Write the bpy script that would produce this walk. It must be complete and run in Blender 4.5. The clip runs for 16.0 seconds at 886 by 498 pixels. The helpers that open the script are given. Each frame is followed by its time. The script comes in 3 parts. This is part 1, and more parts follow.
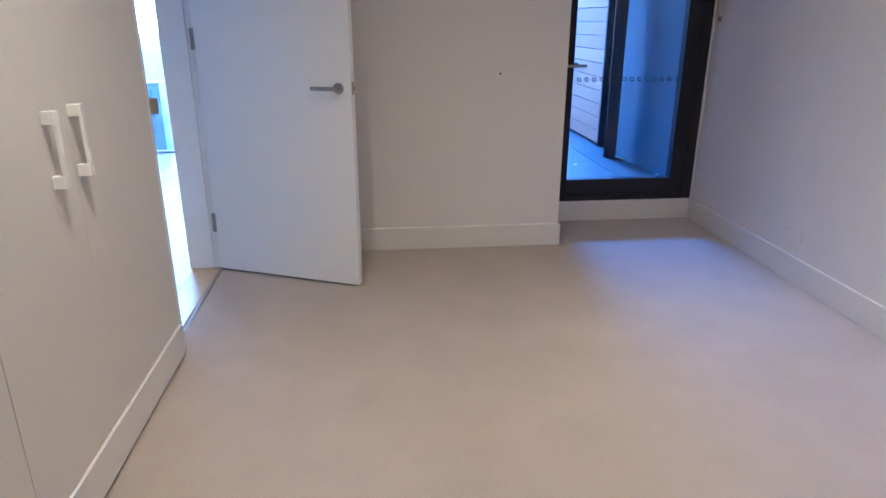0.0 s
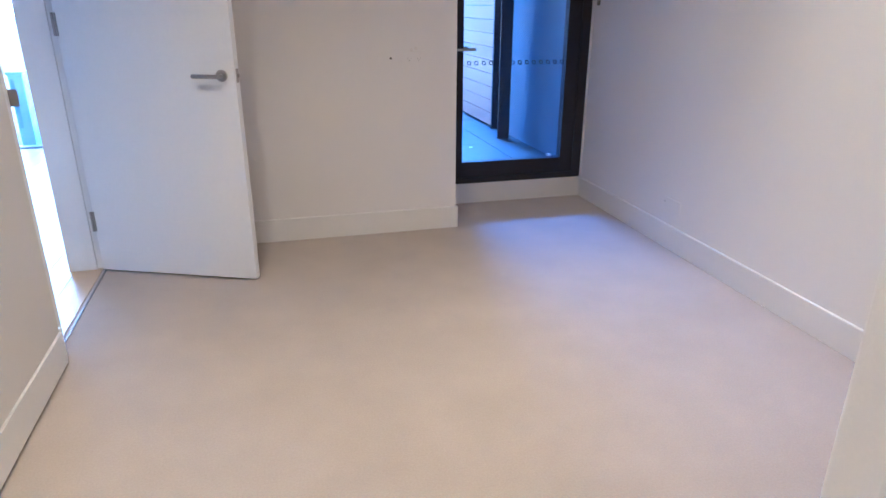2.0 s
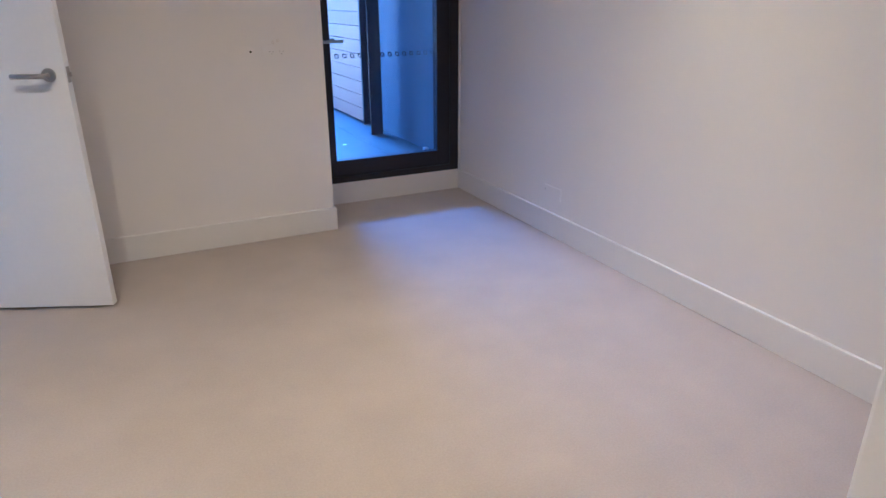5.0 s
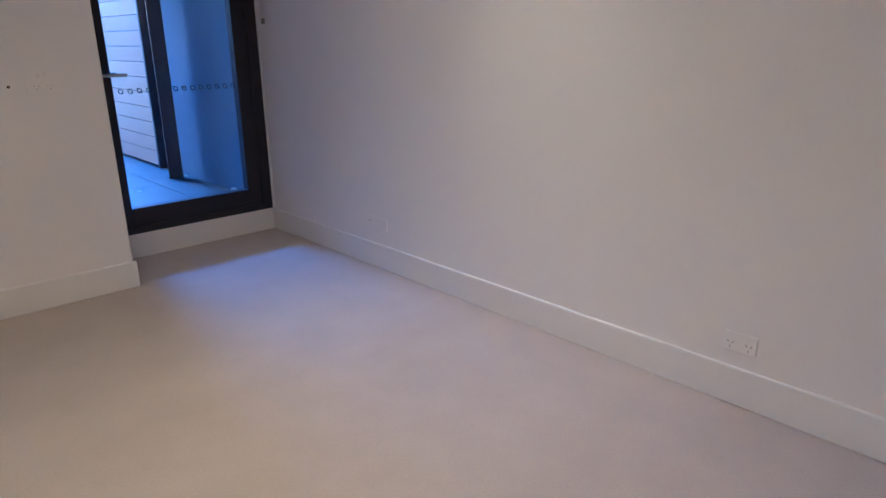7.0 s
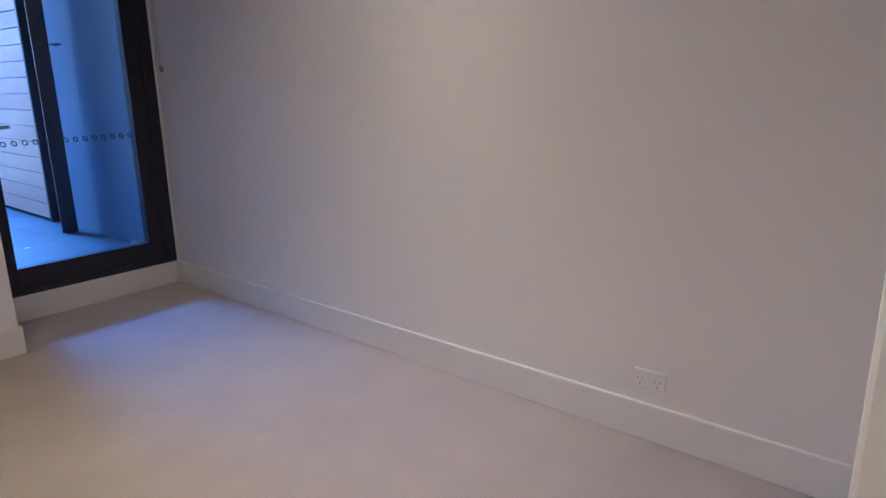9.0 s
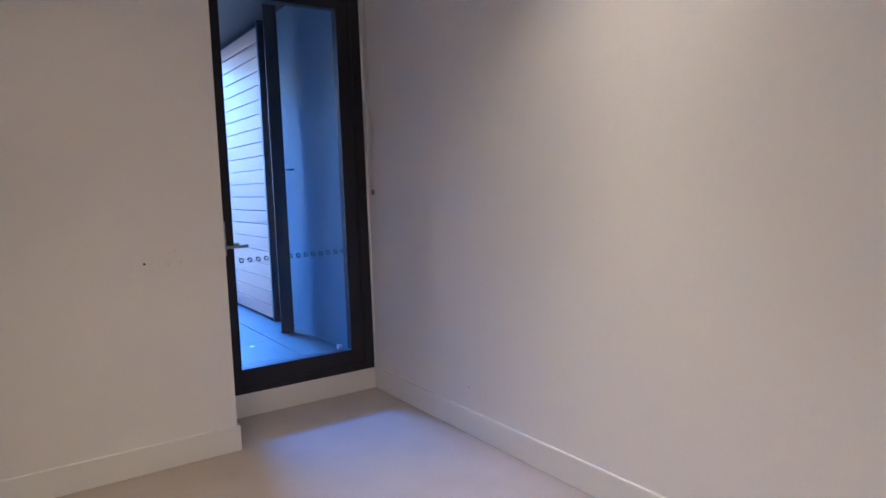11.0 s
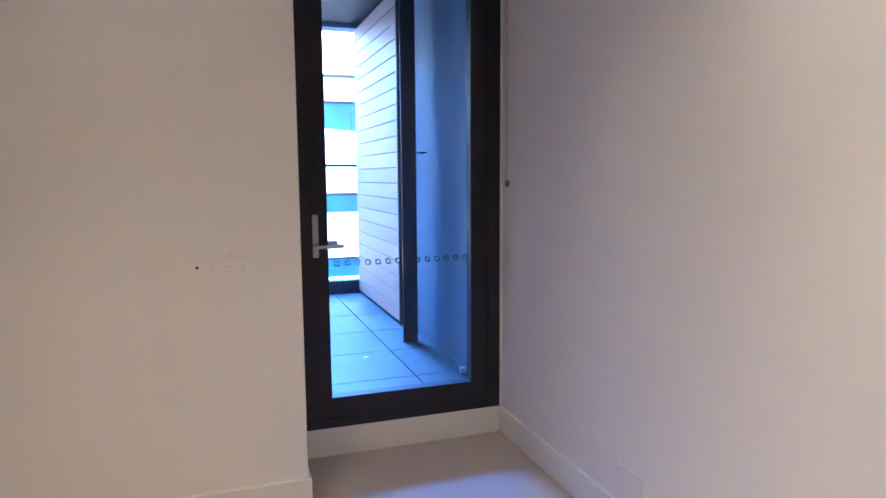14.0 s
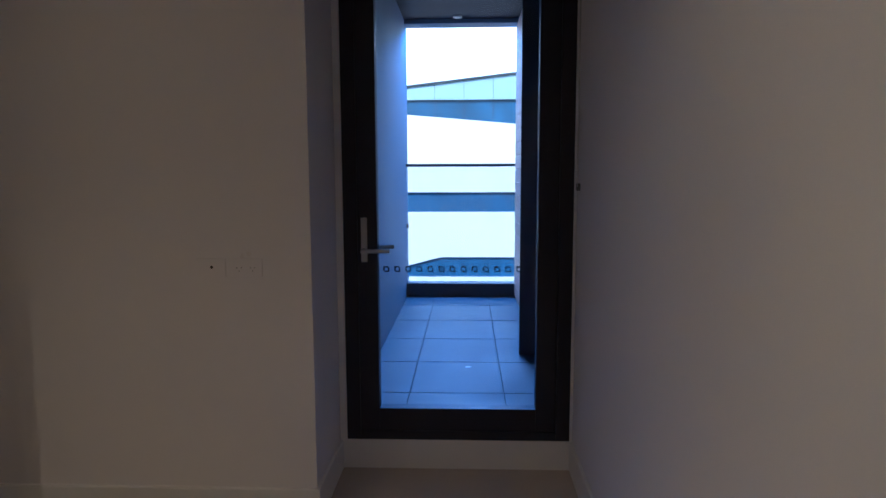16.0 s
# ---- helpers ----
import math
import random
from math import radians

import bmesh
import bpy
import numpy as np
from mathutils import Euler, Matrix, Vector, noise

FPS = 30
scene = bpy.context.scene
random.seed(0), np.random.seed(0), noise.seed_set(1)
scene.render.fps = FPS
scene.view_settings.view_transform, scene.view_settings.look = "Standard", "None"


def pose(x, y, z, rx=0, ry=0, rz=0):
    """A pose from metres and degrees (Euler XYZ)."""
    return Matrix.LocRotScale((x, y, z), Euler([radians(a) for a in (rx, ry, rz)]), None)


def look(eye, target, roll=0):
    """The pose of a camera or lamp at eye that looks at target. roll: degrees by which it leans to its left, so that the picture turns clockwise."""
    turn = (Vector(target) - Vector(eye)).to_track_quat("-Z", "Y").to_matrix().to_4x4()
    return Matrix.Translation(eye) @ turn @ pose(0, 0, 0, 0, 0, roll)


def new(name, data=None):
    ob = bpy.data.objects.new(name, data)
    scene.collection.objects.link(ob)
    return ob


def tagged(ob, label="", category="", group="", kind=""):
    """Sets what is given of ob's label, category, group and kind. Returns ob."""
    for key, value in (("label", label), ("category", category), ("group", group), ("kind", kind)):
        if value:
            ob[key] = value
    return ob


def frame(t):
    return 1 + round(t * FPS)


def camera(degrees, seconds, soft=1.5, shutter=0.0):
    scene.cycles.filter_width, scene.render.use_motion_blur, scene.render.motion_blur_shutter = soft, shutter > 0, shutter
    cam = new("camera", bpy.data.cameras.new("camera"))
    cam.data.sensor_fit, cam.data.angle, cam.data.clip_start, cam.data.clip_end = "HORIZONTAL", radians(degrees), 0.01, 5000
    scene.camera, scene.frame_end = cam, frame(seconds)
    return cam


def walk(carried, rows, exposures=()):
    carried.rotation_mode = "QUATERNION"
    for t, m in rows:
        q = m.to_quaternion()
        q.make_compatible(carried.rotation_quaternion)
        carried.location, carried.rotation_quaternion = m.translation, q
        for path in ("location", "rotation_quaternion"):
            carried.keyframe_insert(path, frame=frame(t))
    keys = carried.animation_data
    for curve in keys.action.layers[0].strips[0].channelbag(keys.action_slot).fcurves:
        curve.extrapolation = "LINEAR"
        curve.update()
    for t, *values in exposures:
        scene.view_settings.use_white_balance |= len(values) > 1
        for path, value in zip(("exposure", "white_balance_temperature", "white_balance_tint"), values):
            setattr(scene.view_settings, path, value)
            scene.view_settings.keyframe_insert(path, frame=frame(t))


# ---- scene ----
cam = camera(68.7, 16.0, soft=1.6)

PATH = [
    (0, (-2.14, -4.12, 1.29), (-1.946, -2.244, 0.623), 0.1),
    (0.5, (-2.154, -4.139, 1.351), (-1.813, -2.292, 0.665), 0.2),
    (1, (-2.146, -4.157, 1.338), (-1.752, -2.319, 0.656), 0.0),
    (1.5, (-2.135, -4.142, 1.327), (-1.716, -2.313, 0.633), 0.1),
    (2, (-2.117, -4.127, 1.294), (-1.636, -2.32, 0.585), 0.2),
    (2.5, (-2.112, -4.093, 1.269), (-1.472, -2.337, 0.557), -0.1),
    (3, (-2.115, -4.051, 1.268), (-1.371, -2.338, 0.554), -0.1),
    (5.5, (-2.075, -3.912, 1.246), (-1.202, -2.265, 0.522), -0.3),
    (6, (-2.063, -3.832, 1.217), (-1.084, -2.245, 0.494), -0.2),
    (6.5, (-2.031, -3.797, 1.199), (-0.903, -2.298, 0.507), -0.3),
    (7, (-2.047, -3.803, 1.19), (-0.744, -2.416, 0.573), -0.5),
    (7.5, (-2.038, -3.813, 1.194), (-0.625, -2.512, 0.635), -0.4),
    (8, (-2.027, -3.78, 1.176), (-0.567, -2.528, 0.63), -0.5),
    (8.5, (-2.023, -3.792, 1.187), (-0.54, -2.564, 0.647), -0.7),
    (9, (-2.004, -3.799, 1.222), (-0.507, -2.574, 0.715), -0.8),
    (9.5, (-2.055, -3.817, 1.329), (-0.532, -2.563, 1.002), -0.1),
    (10, (-2.018, -3.833, 1.336), (-0.617, -2.427, 1.092), -1.1),
    (12.5, (-1.837, -3.507, 1.338), (-0.982, -1.714, 1.106), -0.3),
    (13, (-1.712, -3.367, 1.366), (-0.878, -1.565, 1.132), -0.1),
    (13.5, (-1.551, -3.183, 1.352), (-0.77, -1.356, 1.123), -0.5),
    (14, (-1.367, -3.008, 1.347), (-0.714, -1.132, 1.118), -0.4),
    (14.5, (-1.126, -2.939, 1.362), (-0.732, -0.991, 1.131), -0.2),
    (15, (-0.9, -2.904, 1.353), (-0.812, -0.919, 1.126), -0.1),
    (15.5, (-0.669, -2.85, 1.345), (-0.686, -0.863, 1.115), 0.0),
    (16, (-0.48, -2.866, 1.357), (-0.555, -0.88, 1.127), -0.2),
]
EXPOSURES = [(t, e, 3850 + 24 * max(0.0, t - 3.0), 6) for t, e in ((0.0, 1.71), (0.5, 2.0), (1.0, 2.1), (1.5, 2.15), (2.5, 2.07), (5.5, 1.85), (6.0, 1.79), (7.0, 1.49), (9.0, 1.38), (10.0, 1.46), (12.5, 2.02), (13.5, 2.11), (14.5, 1.75), (15.0, 1.2), (15.5, 0.58), (16.0, 0.08))]
walk(cam, [(t, look(eye, target, roll)) for t, eye, target, roll in PATH], EXPOSURES)

# ---- world, sun, large lights ----
world = bpy.data.worlds.new("sky")
scene.world = world
world.use_nodes = True
wn = world.node_tree
sky = wn.nodes.new("ShaderNodeTexSky")
sky.sky_type, sky.sun_disc = "NISHITA", False
SUN_EL, SUN_AZ = radians(32), radians(200)
sky.sun_elevation, sky.sun_rotation = SUN_EL, SUN_AZ
wn.nodes["Background"].inputs[1].default_value = 0.15
wn.links.new(sky.outputs[0], wn.nodes["Background"].inputs[0])

sun = new("sun", bpy.data.lights.new("sun", "SUN"))
sun.data.energy, sun.data.angle, sun.data.color = 5.0, radians(0.5), (1.0, 0.84, 0.66)
sun.matrix_world = look((math.sin(SUN_AZ) * 40, math.cos(SUN_AZ) * 40, math.tan(SUN_EL) * 40), (0, 0, 0))


def area(name, x, y, z, target, w, h, energy, colour):
    ob = new(name, bpy.data.lights.new(name, "AREA"))
    ob.data.shape, ob.data.size, ob.data.size_y = "RECTANGLE", w, h
    ob.data.energy, ob.data.color = energy, colour
    ob.matrix_world = look((x, y, z), target)
    return ob


# Added area lamps, out of view, standing in for blue sky light
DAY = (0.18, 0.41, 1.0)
area("balcony_sky_fill", -0.58, 5.2, 3.58, (-0.55, -0.6, 0.0), 1.7, 0.8, 215.0, DAY)
area("living_sky_fill", -4.6, 2.9, 1.4, (-4.6, 0, 1.0), 2.6, 2.5, 7.0, DAY)
LAMP = (1.0, 0.62, 0.268)
# First two inferred from wall pool and handle shadows; last two added as fill
LAMPS = [(-0.60, -2.2, 24.0, 126), (-2.45, -2.8, 57.0, 130), (-2.25, -3.4, 16.0, 150), (-1.7, -1.5, 7.5, 155)]
CEIL = 2.70
# added narrow spot at the long wall's downlight, brightening floor and lower wall
BEAM = (-0.60, -2.2, 27.0, 62)
for lx, ly, energy, cone in LAMPS + [BEAM]:
    spot = new("unseen_downlight", bpy.data.lights.new("unseen_downlight", "SPOT"))
    spot.data.energy, spot.data.color = energy, LAMP
    spot.data.spot_size, spot.data.spot_blend, spot.data.shadow_soft_size = radians(cone), 1.0, 0.035
    spot.matrix_world = look((lx, ly, CEIL - 0.012), (lx, ly, 0))


# ---- materials ----
def material(name, colour, rough=0.6, metal=0.0, vary=0.06, fine=180.0, coarse=2.5, bump=0.15, depth=0.001, piece=0.0, spec=0.5, stretch=None):
    m = bpy.data.materials.new(name)
    m.use_nodes = True
    nt, b = m.node_tree, m.node_tree.nodes["Principled BSDF"]
    N = nt.nodes.new
    geo = N("ShaderNodeNewGeometry")
    vec = geo.outputs["Position"]
    if stretch:
        mp = N("ShaderNodeMapping")
        mp.inputs["Scale"].default_value = stretch
        nt.links.new(vec, mp.inputs["Vector"])
        vec = mp.outputs[0]
    n1, n2 = N("ShaderNodeTexNoise"), N("ShaderNodeTexNoise")
    n1.inputs["Scale"].default_value, n1.inputs["Detail"].default_value = coarse, 5
    n2.inputs["Scale"].default_value, n2.inputs["Detail"].default_value = fine, 3
    for n in (n1, n2):
        nt.links.new(vec, n.inputs["Vector"])
    mean = N("ShaderNodeMath")
    mean.operation = "ADD"
    nt.links.new(n1.outputs[0], mean.inputs[0])
    nt.links.new(n2.outputs[0], mean.inputs[1])
    fac = mean.outputs[0]
    if piece:
        info, mul, add = N("ShaderNodeObjectInfo"), N("ShaderNodeMath"), N("ShaderNodeMath")
        mul.operation, mul.inputs[1].default_value = "MULTIPLY", piece
        nt.links.new(info.outputs["Random"], mul.inputs[0])
        nt.links.new(mul.outputs[0], add.inputs[0])
        nt.links.new(fac, add.inputs[1])
        fac = add.outputs[0]
    ramp = N("ShaderNodeMapRange")
    ramp.inputs[1].default_value, ramp.inputs[2].default_value = 0.55, 1.45 + piece
    ramp.inputs[3].default_value, ramp.inputs[4].default_value = 1.0 - vary, 1.0 + vary
    nt.links.new(fac, ramp.inputs[0])
    mix = N("ShaderNodeVectorMath")
    mix.operation = "SCALE"
    mix.inputs[0].default_value = colour
    nt.links.new(ramp.outputs[0], mix.inputs["Scale"])
    nt.links.new(mix.outputs[0], b.inputs["Base Color"])
    rr = N("ShaderNodeMapRange")
    rr.inputs[1].default_value, rr.inputs[2].default_value = 0.3, 0.7
    rr.inputs[3].default_value, rr.inputs[4].default_value = max(0.02, rough - 0.07), min(1, rough + 0.07)
    nt.links.new(n1.outputs[0], rr.inputs[0])
    nt.links.new(rr.outputs[0], b.inputs["Roughness"])
    b.inputs["Metallic"].default_value, b.inputs["Specular IOR Level"].default_value = metal, spec
    if bump:
        bp = N("ShaderNodeBump")
        bp.inputs["Strength"].default_value, bp.inputs["Distance"].default_value = bump, depth
        nt.links.new(n2.outputs[0], bp.inputs["Height"])
        nt.links.new(bp.outputs[0], b.inputs["Normal"])
    return m


def glass(name, tint=(0.95, 0.96, 0.97), ior=1.45, rough=0.0):
    m = bpy.data.materials.new(name)
    m.use_nodes = True
    nt = m.node_tree
    nt.nodes.remove(nt.nodes["Principled BSDF"])
    tr, gl, fr, mx = (nt.nodes.new(n) for n in ("ShaderNodeBsdfTransparent", "ShaderNodeBsdfGlossy", "ShaderNodeFresnel", "ShaderNodeMixShader"))
    tr.inputs[0].default_value = (*tint, 1)
    gl.inputs["Roughness"].default_value = rough
    fr.inputs[0].default_value = ior
    for a, k in ((fr, 0), (tr, 1), (gl, 2)):
        nt.links.new(a.outputs[0], mx.inputs[k])
    nt.links.new(mx.outputs[0], nt.nodes["Material Output"].inputs[0])
    return m


def emitter(name, colour, strength):
    m = bpy.data.materials.new(name)
    m.use_nodes = True
    b = m.node_tree.nodes["Principled BSDF"]
    b.inputs["Emission Color"].default_value = (*colour, 1)
    b.inputs["Emission Strength"].default_value = strength
    return m


def carpet_material():
    m = material("beige_carpet", (0.42, 0.358, 0.31), 0.95, vary=0.11, fine=150, coarse=4, bump=0.15, depth=0.0015, spec=0.05)
    nt, b = m.node_tree, m.node_tree.nodes["Principled BSDF"]
    b.inputs["Sheen Weight"].default_value = 0.25
    b.inputs["Sheen Roughness"].default_value = 0.5
    vor = nt.nodes.new("ShaderNodeTexVoronoi")
    vor.inputs["Scale"].default_value = 240
    geo = nt.nodes.new("ShaderNodeNewGeometry")
    nt.links.new(geo.outputs["Position"], vor.inputs["Vector"])
    bump = nt.nodes.new("ShaderNodeBump")
    bump.inputs["Strength"].default_value, bump.inputs["Distance"].default_value = 0.15, 0.0015
    nt.links.new(vor.outputs["Distance"], bump.inputs["Height"])
    for n in nt.nodes:
        if n.type == "BUMP" and n != bump:
            nt.links.new(n.outputs[0], bump.inputs["Normal"])
    nt.links.new(bump.outputs[0], b.inputs["Normal"])
    return m


CARPET = carpet_material()
WALL = material("white_wall_paint", (0.743, 0.707, 0.687), 0.75, vary=0.025, fine=300, coarse=1.6, bump=0.25, depth=0.0006, spec=0.25)
TRIM = material("satin_white_trim", (0.72, 0.692, 0.665), 0.48, vary=0.02, fine=90, coarse=3, bump=0.08, depth=0.0005)
DOORPAINT = material("satin_white_door", (0.80, 0.79, 0.79), 0.42, vary=0.02, fine=60, coarse=2, bump=0.1, depth=0.0005)
LAMINATE = material("warm_white_laminate", (0.66, 0.62, 0.58), 0.42, vary=0.025, fine=240, coarse=1.8, bump=0.06, depth=0.0004)
PLASTIC = material("white_plastic", (0.755, 0.725, 0.695), 0.35, vary=0.02, bump=0.0)
HANDLE = material("gloss_white_handle", (0.84, 0.83, 0.81), 0.25, vary=0.02, bump=0.0)
DARK = material("gap_shade", (0.03, 0.028, 0.026), 0.8, vary=0.1)
STEEL = material("satin_steel", (0.40, 0.375, 0.355), 0.36, metal=1.0, vary=0.06, fine=400, bump=0.05, depth=0.0003)
BLACK = material("black_powdercoat", (0.028, 0.027, 0.036), 0.5, vary=0.15, fine=500, bump=0.12, depth=0.0004, spec=0.22)
CEILING = material("flat_ceiling_paint", (0.82, 0.81, 0.79), 0.9, vary=0.02, bump=0.1)
TILE = material("charcoal_porcelain_tile", (0.070, 0.078, 0.084), 0.58, vary=0.12, fine=140, coarse=4, bump=0.25, depth=0.0006, piece=0.25)
GROUT = material("dark_grout", (0.07, 0.07, 0.07), 0.9, vary=0.15)
RENDER_WALL = material("grey_render", (0.235, 0.285, 0.35), 0.7, vary=0.08, fine=200, coarse=1.5, bump=0.12, depth=0.0006)
SLATE_WALL = material("slate_render", (0.215, 0.275, 0.35), 0.7, vary=0.08, fine=120, coarse=1.5, bump=0.08, depth=0.0005)
DARKRENDER = material("charcoal_metal", (0.07, 0.072, 0.08), 0.5, vary=0.1, fine=300, bump=0.1)
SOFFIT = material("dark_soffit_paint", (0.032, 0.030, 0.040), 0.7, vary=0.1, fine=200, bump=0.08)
TIMBER = material("silvered_timber", (0.62, 0.385, 0.27), 0.55, vary=0.2, fine=30, coarse=4, bump=0.4, depth=0.001, piece=0.5, stretch=(6, 0.5, 6))
OAK = material("honey_oak_floor", (0.56, 0.41, 0.24), 0.35, vary=0.18, fine=40, coarse=4, bump=0.2, depth=0.0006, piece=0.4, stretch=(6, 0.7, 1))
GLASS = glass("clear_glass", ior=1.28)
BALGLASS = glass("balustrade_glass", (0.88, 0.92, 0.97))
ETCH = material("frosted_marker", (0.03, 0.035, 0.04), 0.6, vary=0.05, bump=0)
PANEL = material("white_facade_panel", (0.90, 0.88, 0.86), 0.5, vary=0.04, fine=20, coarse=0.3, bump=0)
GLAZED = material("pale_glass_panel", (0.45, 0.60, 0.66), 0.15, vary=0.08, fine=2, coarse=0.4, bump=0)
FARGLASS = material("dark_window_glass", (0.040, 0.105, 0.21), 0.08, vary=0.5, fine=1.2, coarse=0.5, bump=0)
PALEBLUE = material("pale_blue_glaze", (0.62, 0.78, 0.86), 0.3, vary=0.06, fine=30, coarse=3, bump=0.05)
CHAIN = material("grey_chain", (0.52, 0.49, 0.46), 0.4, vary=0.1, bump=0)
CLIP = material("dark_grey_plastic", (0.16, 0.15, 0.145), 0.4, vary=0.1, bump=0)
SLOT = material("grey_slot", (0.28, 0.26, 0.25), 0.7, bump=0)
SCUFF = material("scuffed_filler", (0.69, 0.645, 0.61), 0.9, vary=0.10, fine=90, coarse=30, bump=0.5, depth=0.001)
HOLE = material("hole_shade", (0.06, 0.055, 0.05), 0.9, bump=0)
PAVING = material("distant_ground", (0.22, 0.22, 0.22), 0.9, vary=0.15, fine=3, coarse=0.2)
LENS = emitter("lamp_lens", LAMP, 6.0)


# ---- building helpers ----
def mesh(name, bm, mat):
    me = bpy.data.meshes.new(name)
    bm.normal_update()
    bm.to_mesh(me)
    bm.free()
    me.materials.append(mat)
    return me


def box(bm, x0, x1, y0, y1, z0, z1, bevel=0.0, seg=2):
    r = bmesh.ops.create_cube(bm, size=1.0)
    vs = r["verts"]
    for v in vs:
        v.co = Vector(((x0 + x1) / 2 + v.co.x * (x1 - x0), (y0 + y1) / 2 + v.co.y * (y1 - y0), (z0 + z1) / 2 + v.co.z * (z1 - z0)))
    if bevel:
        es = list({e for v in vs for e in v.link_edges})
        bmesh.ops.bevel(bm, geom=es, offset=bevel, segments=seg, profile=0.6, affect="EDGES")
    return bm


def boxed(*a, bevel=0.0, seg=2):
    return box(bmesh.new(), *a, bevel=bevel, seg=seg)


def rod(bm, a, b, r, seg=16, r2=None, bevel=0.0):
    a, b = Vector(a), Vector(b)
    d = b - a
    g = bmesh.ops.create_cone(bm, cap_ends=True, segments=seg, radius1=r, radius2=r if r2 is None else r2, depth=d.length)
    m = Matrix.Translation((a + b) / 2) @ d.to_track_quat("Z", "Y").to_matrix().to_4x4()
    bmesh.ops.transform(bm, matrix=m, verts=g["verts"])
    for f in {f for v in g["verts"] for f in v.link_faces}:
        if len(f.verts) == 4:
            f.smooth = True
    if bevel:
        es = [e for e in {e for v in g["verts"] for e in v.link_edges} if any(len(f.verts) > 4 for f in e.link_faces)]
        bmesh.ops.bevel(bm, geom=es, offset=bevel, segments=2, profile=0.6, affect="EDGES")
    return bm


def base(name, x, y, z, label, category, group="", kind=""):
    e = new(name)
    e.empty_display_size = 0.1
    e.location = (x, y, z)
    return tagged(e, label, category, group, kind)


def part(name, bm, mat, parent, label="", turn=None):
    """One mesh in world coordinates (or turned by a matrix) under a thing or part."""
    me = bm if isinstance(bm, bpy.types.Mesh) else mesh(name, bm, mat)
    ob = new(name, me)
    if turn is not None:
        ob.matrix_basis = turn
    if parent is not None:
        ob.parent = parent
        p, m = parent, Matrix.Identity(4)
        while p is not None:
            m = Matrix.Translation(p.location) @ m if p.type == "EMPTY" else m
            p = p.parent
        if parent.type == "EMPTY":
            ob.matrix_parent_inverse = m.inverted()
        elif parent.matrix_basis != Matrix.Identity(4):
            ob.matrix_parent_inverse = parent.matrix_basis.inverted()
    if label:
        ob["label"] = label
    return ob


def structure(name, bm, mat, label, category):
    return tagged(part(name, bm, mat, None), label, category, kind="structure")


def prism(bm, profile, axis, a, b):
    """Extrude a closed profile of (u, z) along x or y from a to b."""
    def co(u, z, s):
        return (s, u, z) if axis == "x" else (u, s, z)
    lo = [bm.verts.new(co(u, z, a)) for u, z in profile]
    hi = [bm.verts.new(co(u, z, b)) for u, z in profile]
    n = len(profile)
    for i in range(n):
        bm.faces.new((lo[i], lo[(i + 1) % n], hi[(i + 1) % n], hi[i]))
    bm.faces.new(lo)
    bm.faces.new(hi)
    bmesh.ops.recalc_face_normals(bm, faces=bm.faces)
    return bm


def skirting(name, axis, face, sign, a, b, h=0.135, d=0.013):
    """A square-edged skirting board with a small rounded top edge; sign points into the room."""
    e = 0.004
    prof = [(face, 0.002), (face + sign * d, 0.002), (face + sign * d, h - e), (face + sign * (d - e * 0.35), h - e * 0.3), (face + sign * (d - e), h), (face, h)]
    return structure(name, prism(bmesh.new(), prof, axis, a, b), TRIM, "white painted square-edged skirting board", "skirting")


# ---- bedroom: large structure ----
LX = -3.0           # left wall
RY = -0.47          # wall beside the glass door
NX = -1.066          # edge of the door recess
PY = -3.778         # partition behind
PX = -1.688          # its free end
BACK = -6.0
structure("floor", boxed(LX - 0.02, 0.0, BACK, 0.0, -0.12, 0.0), CARPET, "beige short pile carpet", "carpet")
structure("ceiling", boxed(LX - 0.8, 0.15, BACK, 0.0, CEIL, CEIL + 0.15), CEILING, "flat white painted ceiling", "ceiling")
structure("wall_right", boxed(0.0, 0.15, BACK, 0.12, -0.12, CEIL), WALL, "long plain white painted wall", "wall")
structure("wall_beside_glass_door", boxed(LX - 0.13, NX, RY, 0.0, -0.12, CEIL, bevel=0.003), WALL, "plain white painted wall with a projecting corner", "wall")
structure("wall_under_glass_door", boxed(NX, 0.0, 0.0, 0.12, -0.12, 0.138, bevel=0.003), TRIM, "white painted upstand below the glass door", "wall")
structure("wall_over_glass_door", boxed(NX, 0.0, 0.0, 0.12, 2.58, CEIL), WALL, "white painted wall above the glass door", "wall")
structure("partition", boxed(PX, 0.0, PY - 0.12, PY, 0.0, CEIL, bevel=0.003), WALL, "white painted wall end beside the entrance", "wall")
structure("wall_back", boxed(LX - 0.8, 0.0, BACK - 0.12, BACK, 0.0, CEIL), WALL, "plain white painted wall", "wall")
structure("wall_passage", boxed(PX + 0.02, PX + 0.13, BACK, PY - 0.12, 0.0, CEIL), WALL, "unseen plain white wall added to close the passage", "wall")
structure("jamb_lining", boxed(PX - 0.012, PX - 0.0005, PY - 0.125, PY - 0.055, 0.0, CEIL - 0.3, bevel=0.004), TRIM, "white painted bead on the wall end", "trim")
# Unseen slab, added to stop sun leaking onto the balcony
structure("sun_block_slab", boxed(-8.0, 0.6, BACK - 0.3, 3.75, 3.0, 3.3), CEILING, "unseen slab added overhead to block the sun", "slab")
# Unseen wall, added to keep sky light from flooding in behind
structure("sky_block_wall", boxed(LX - 0.13, LX, BACK, -4.041, 0.0, CEIL), WALL, "unseen plain white wall added to close the passage", "wall")
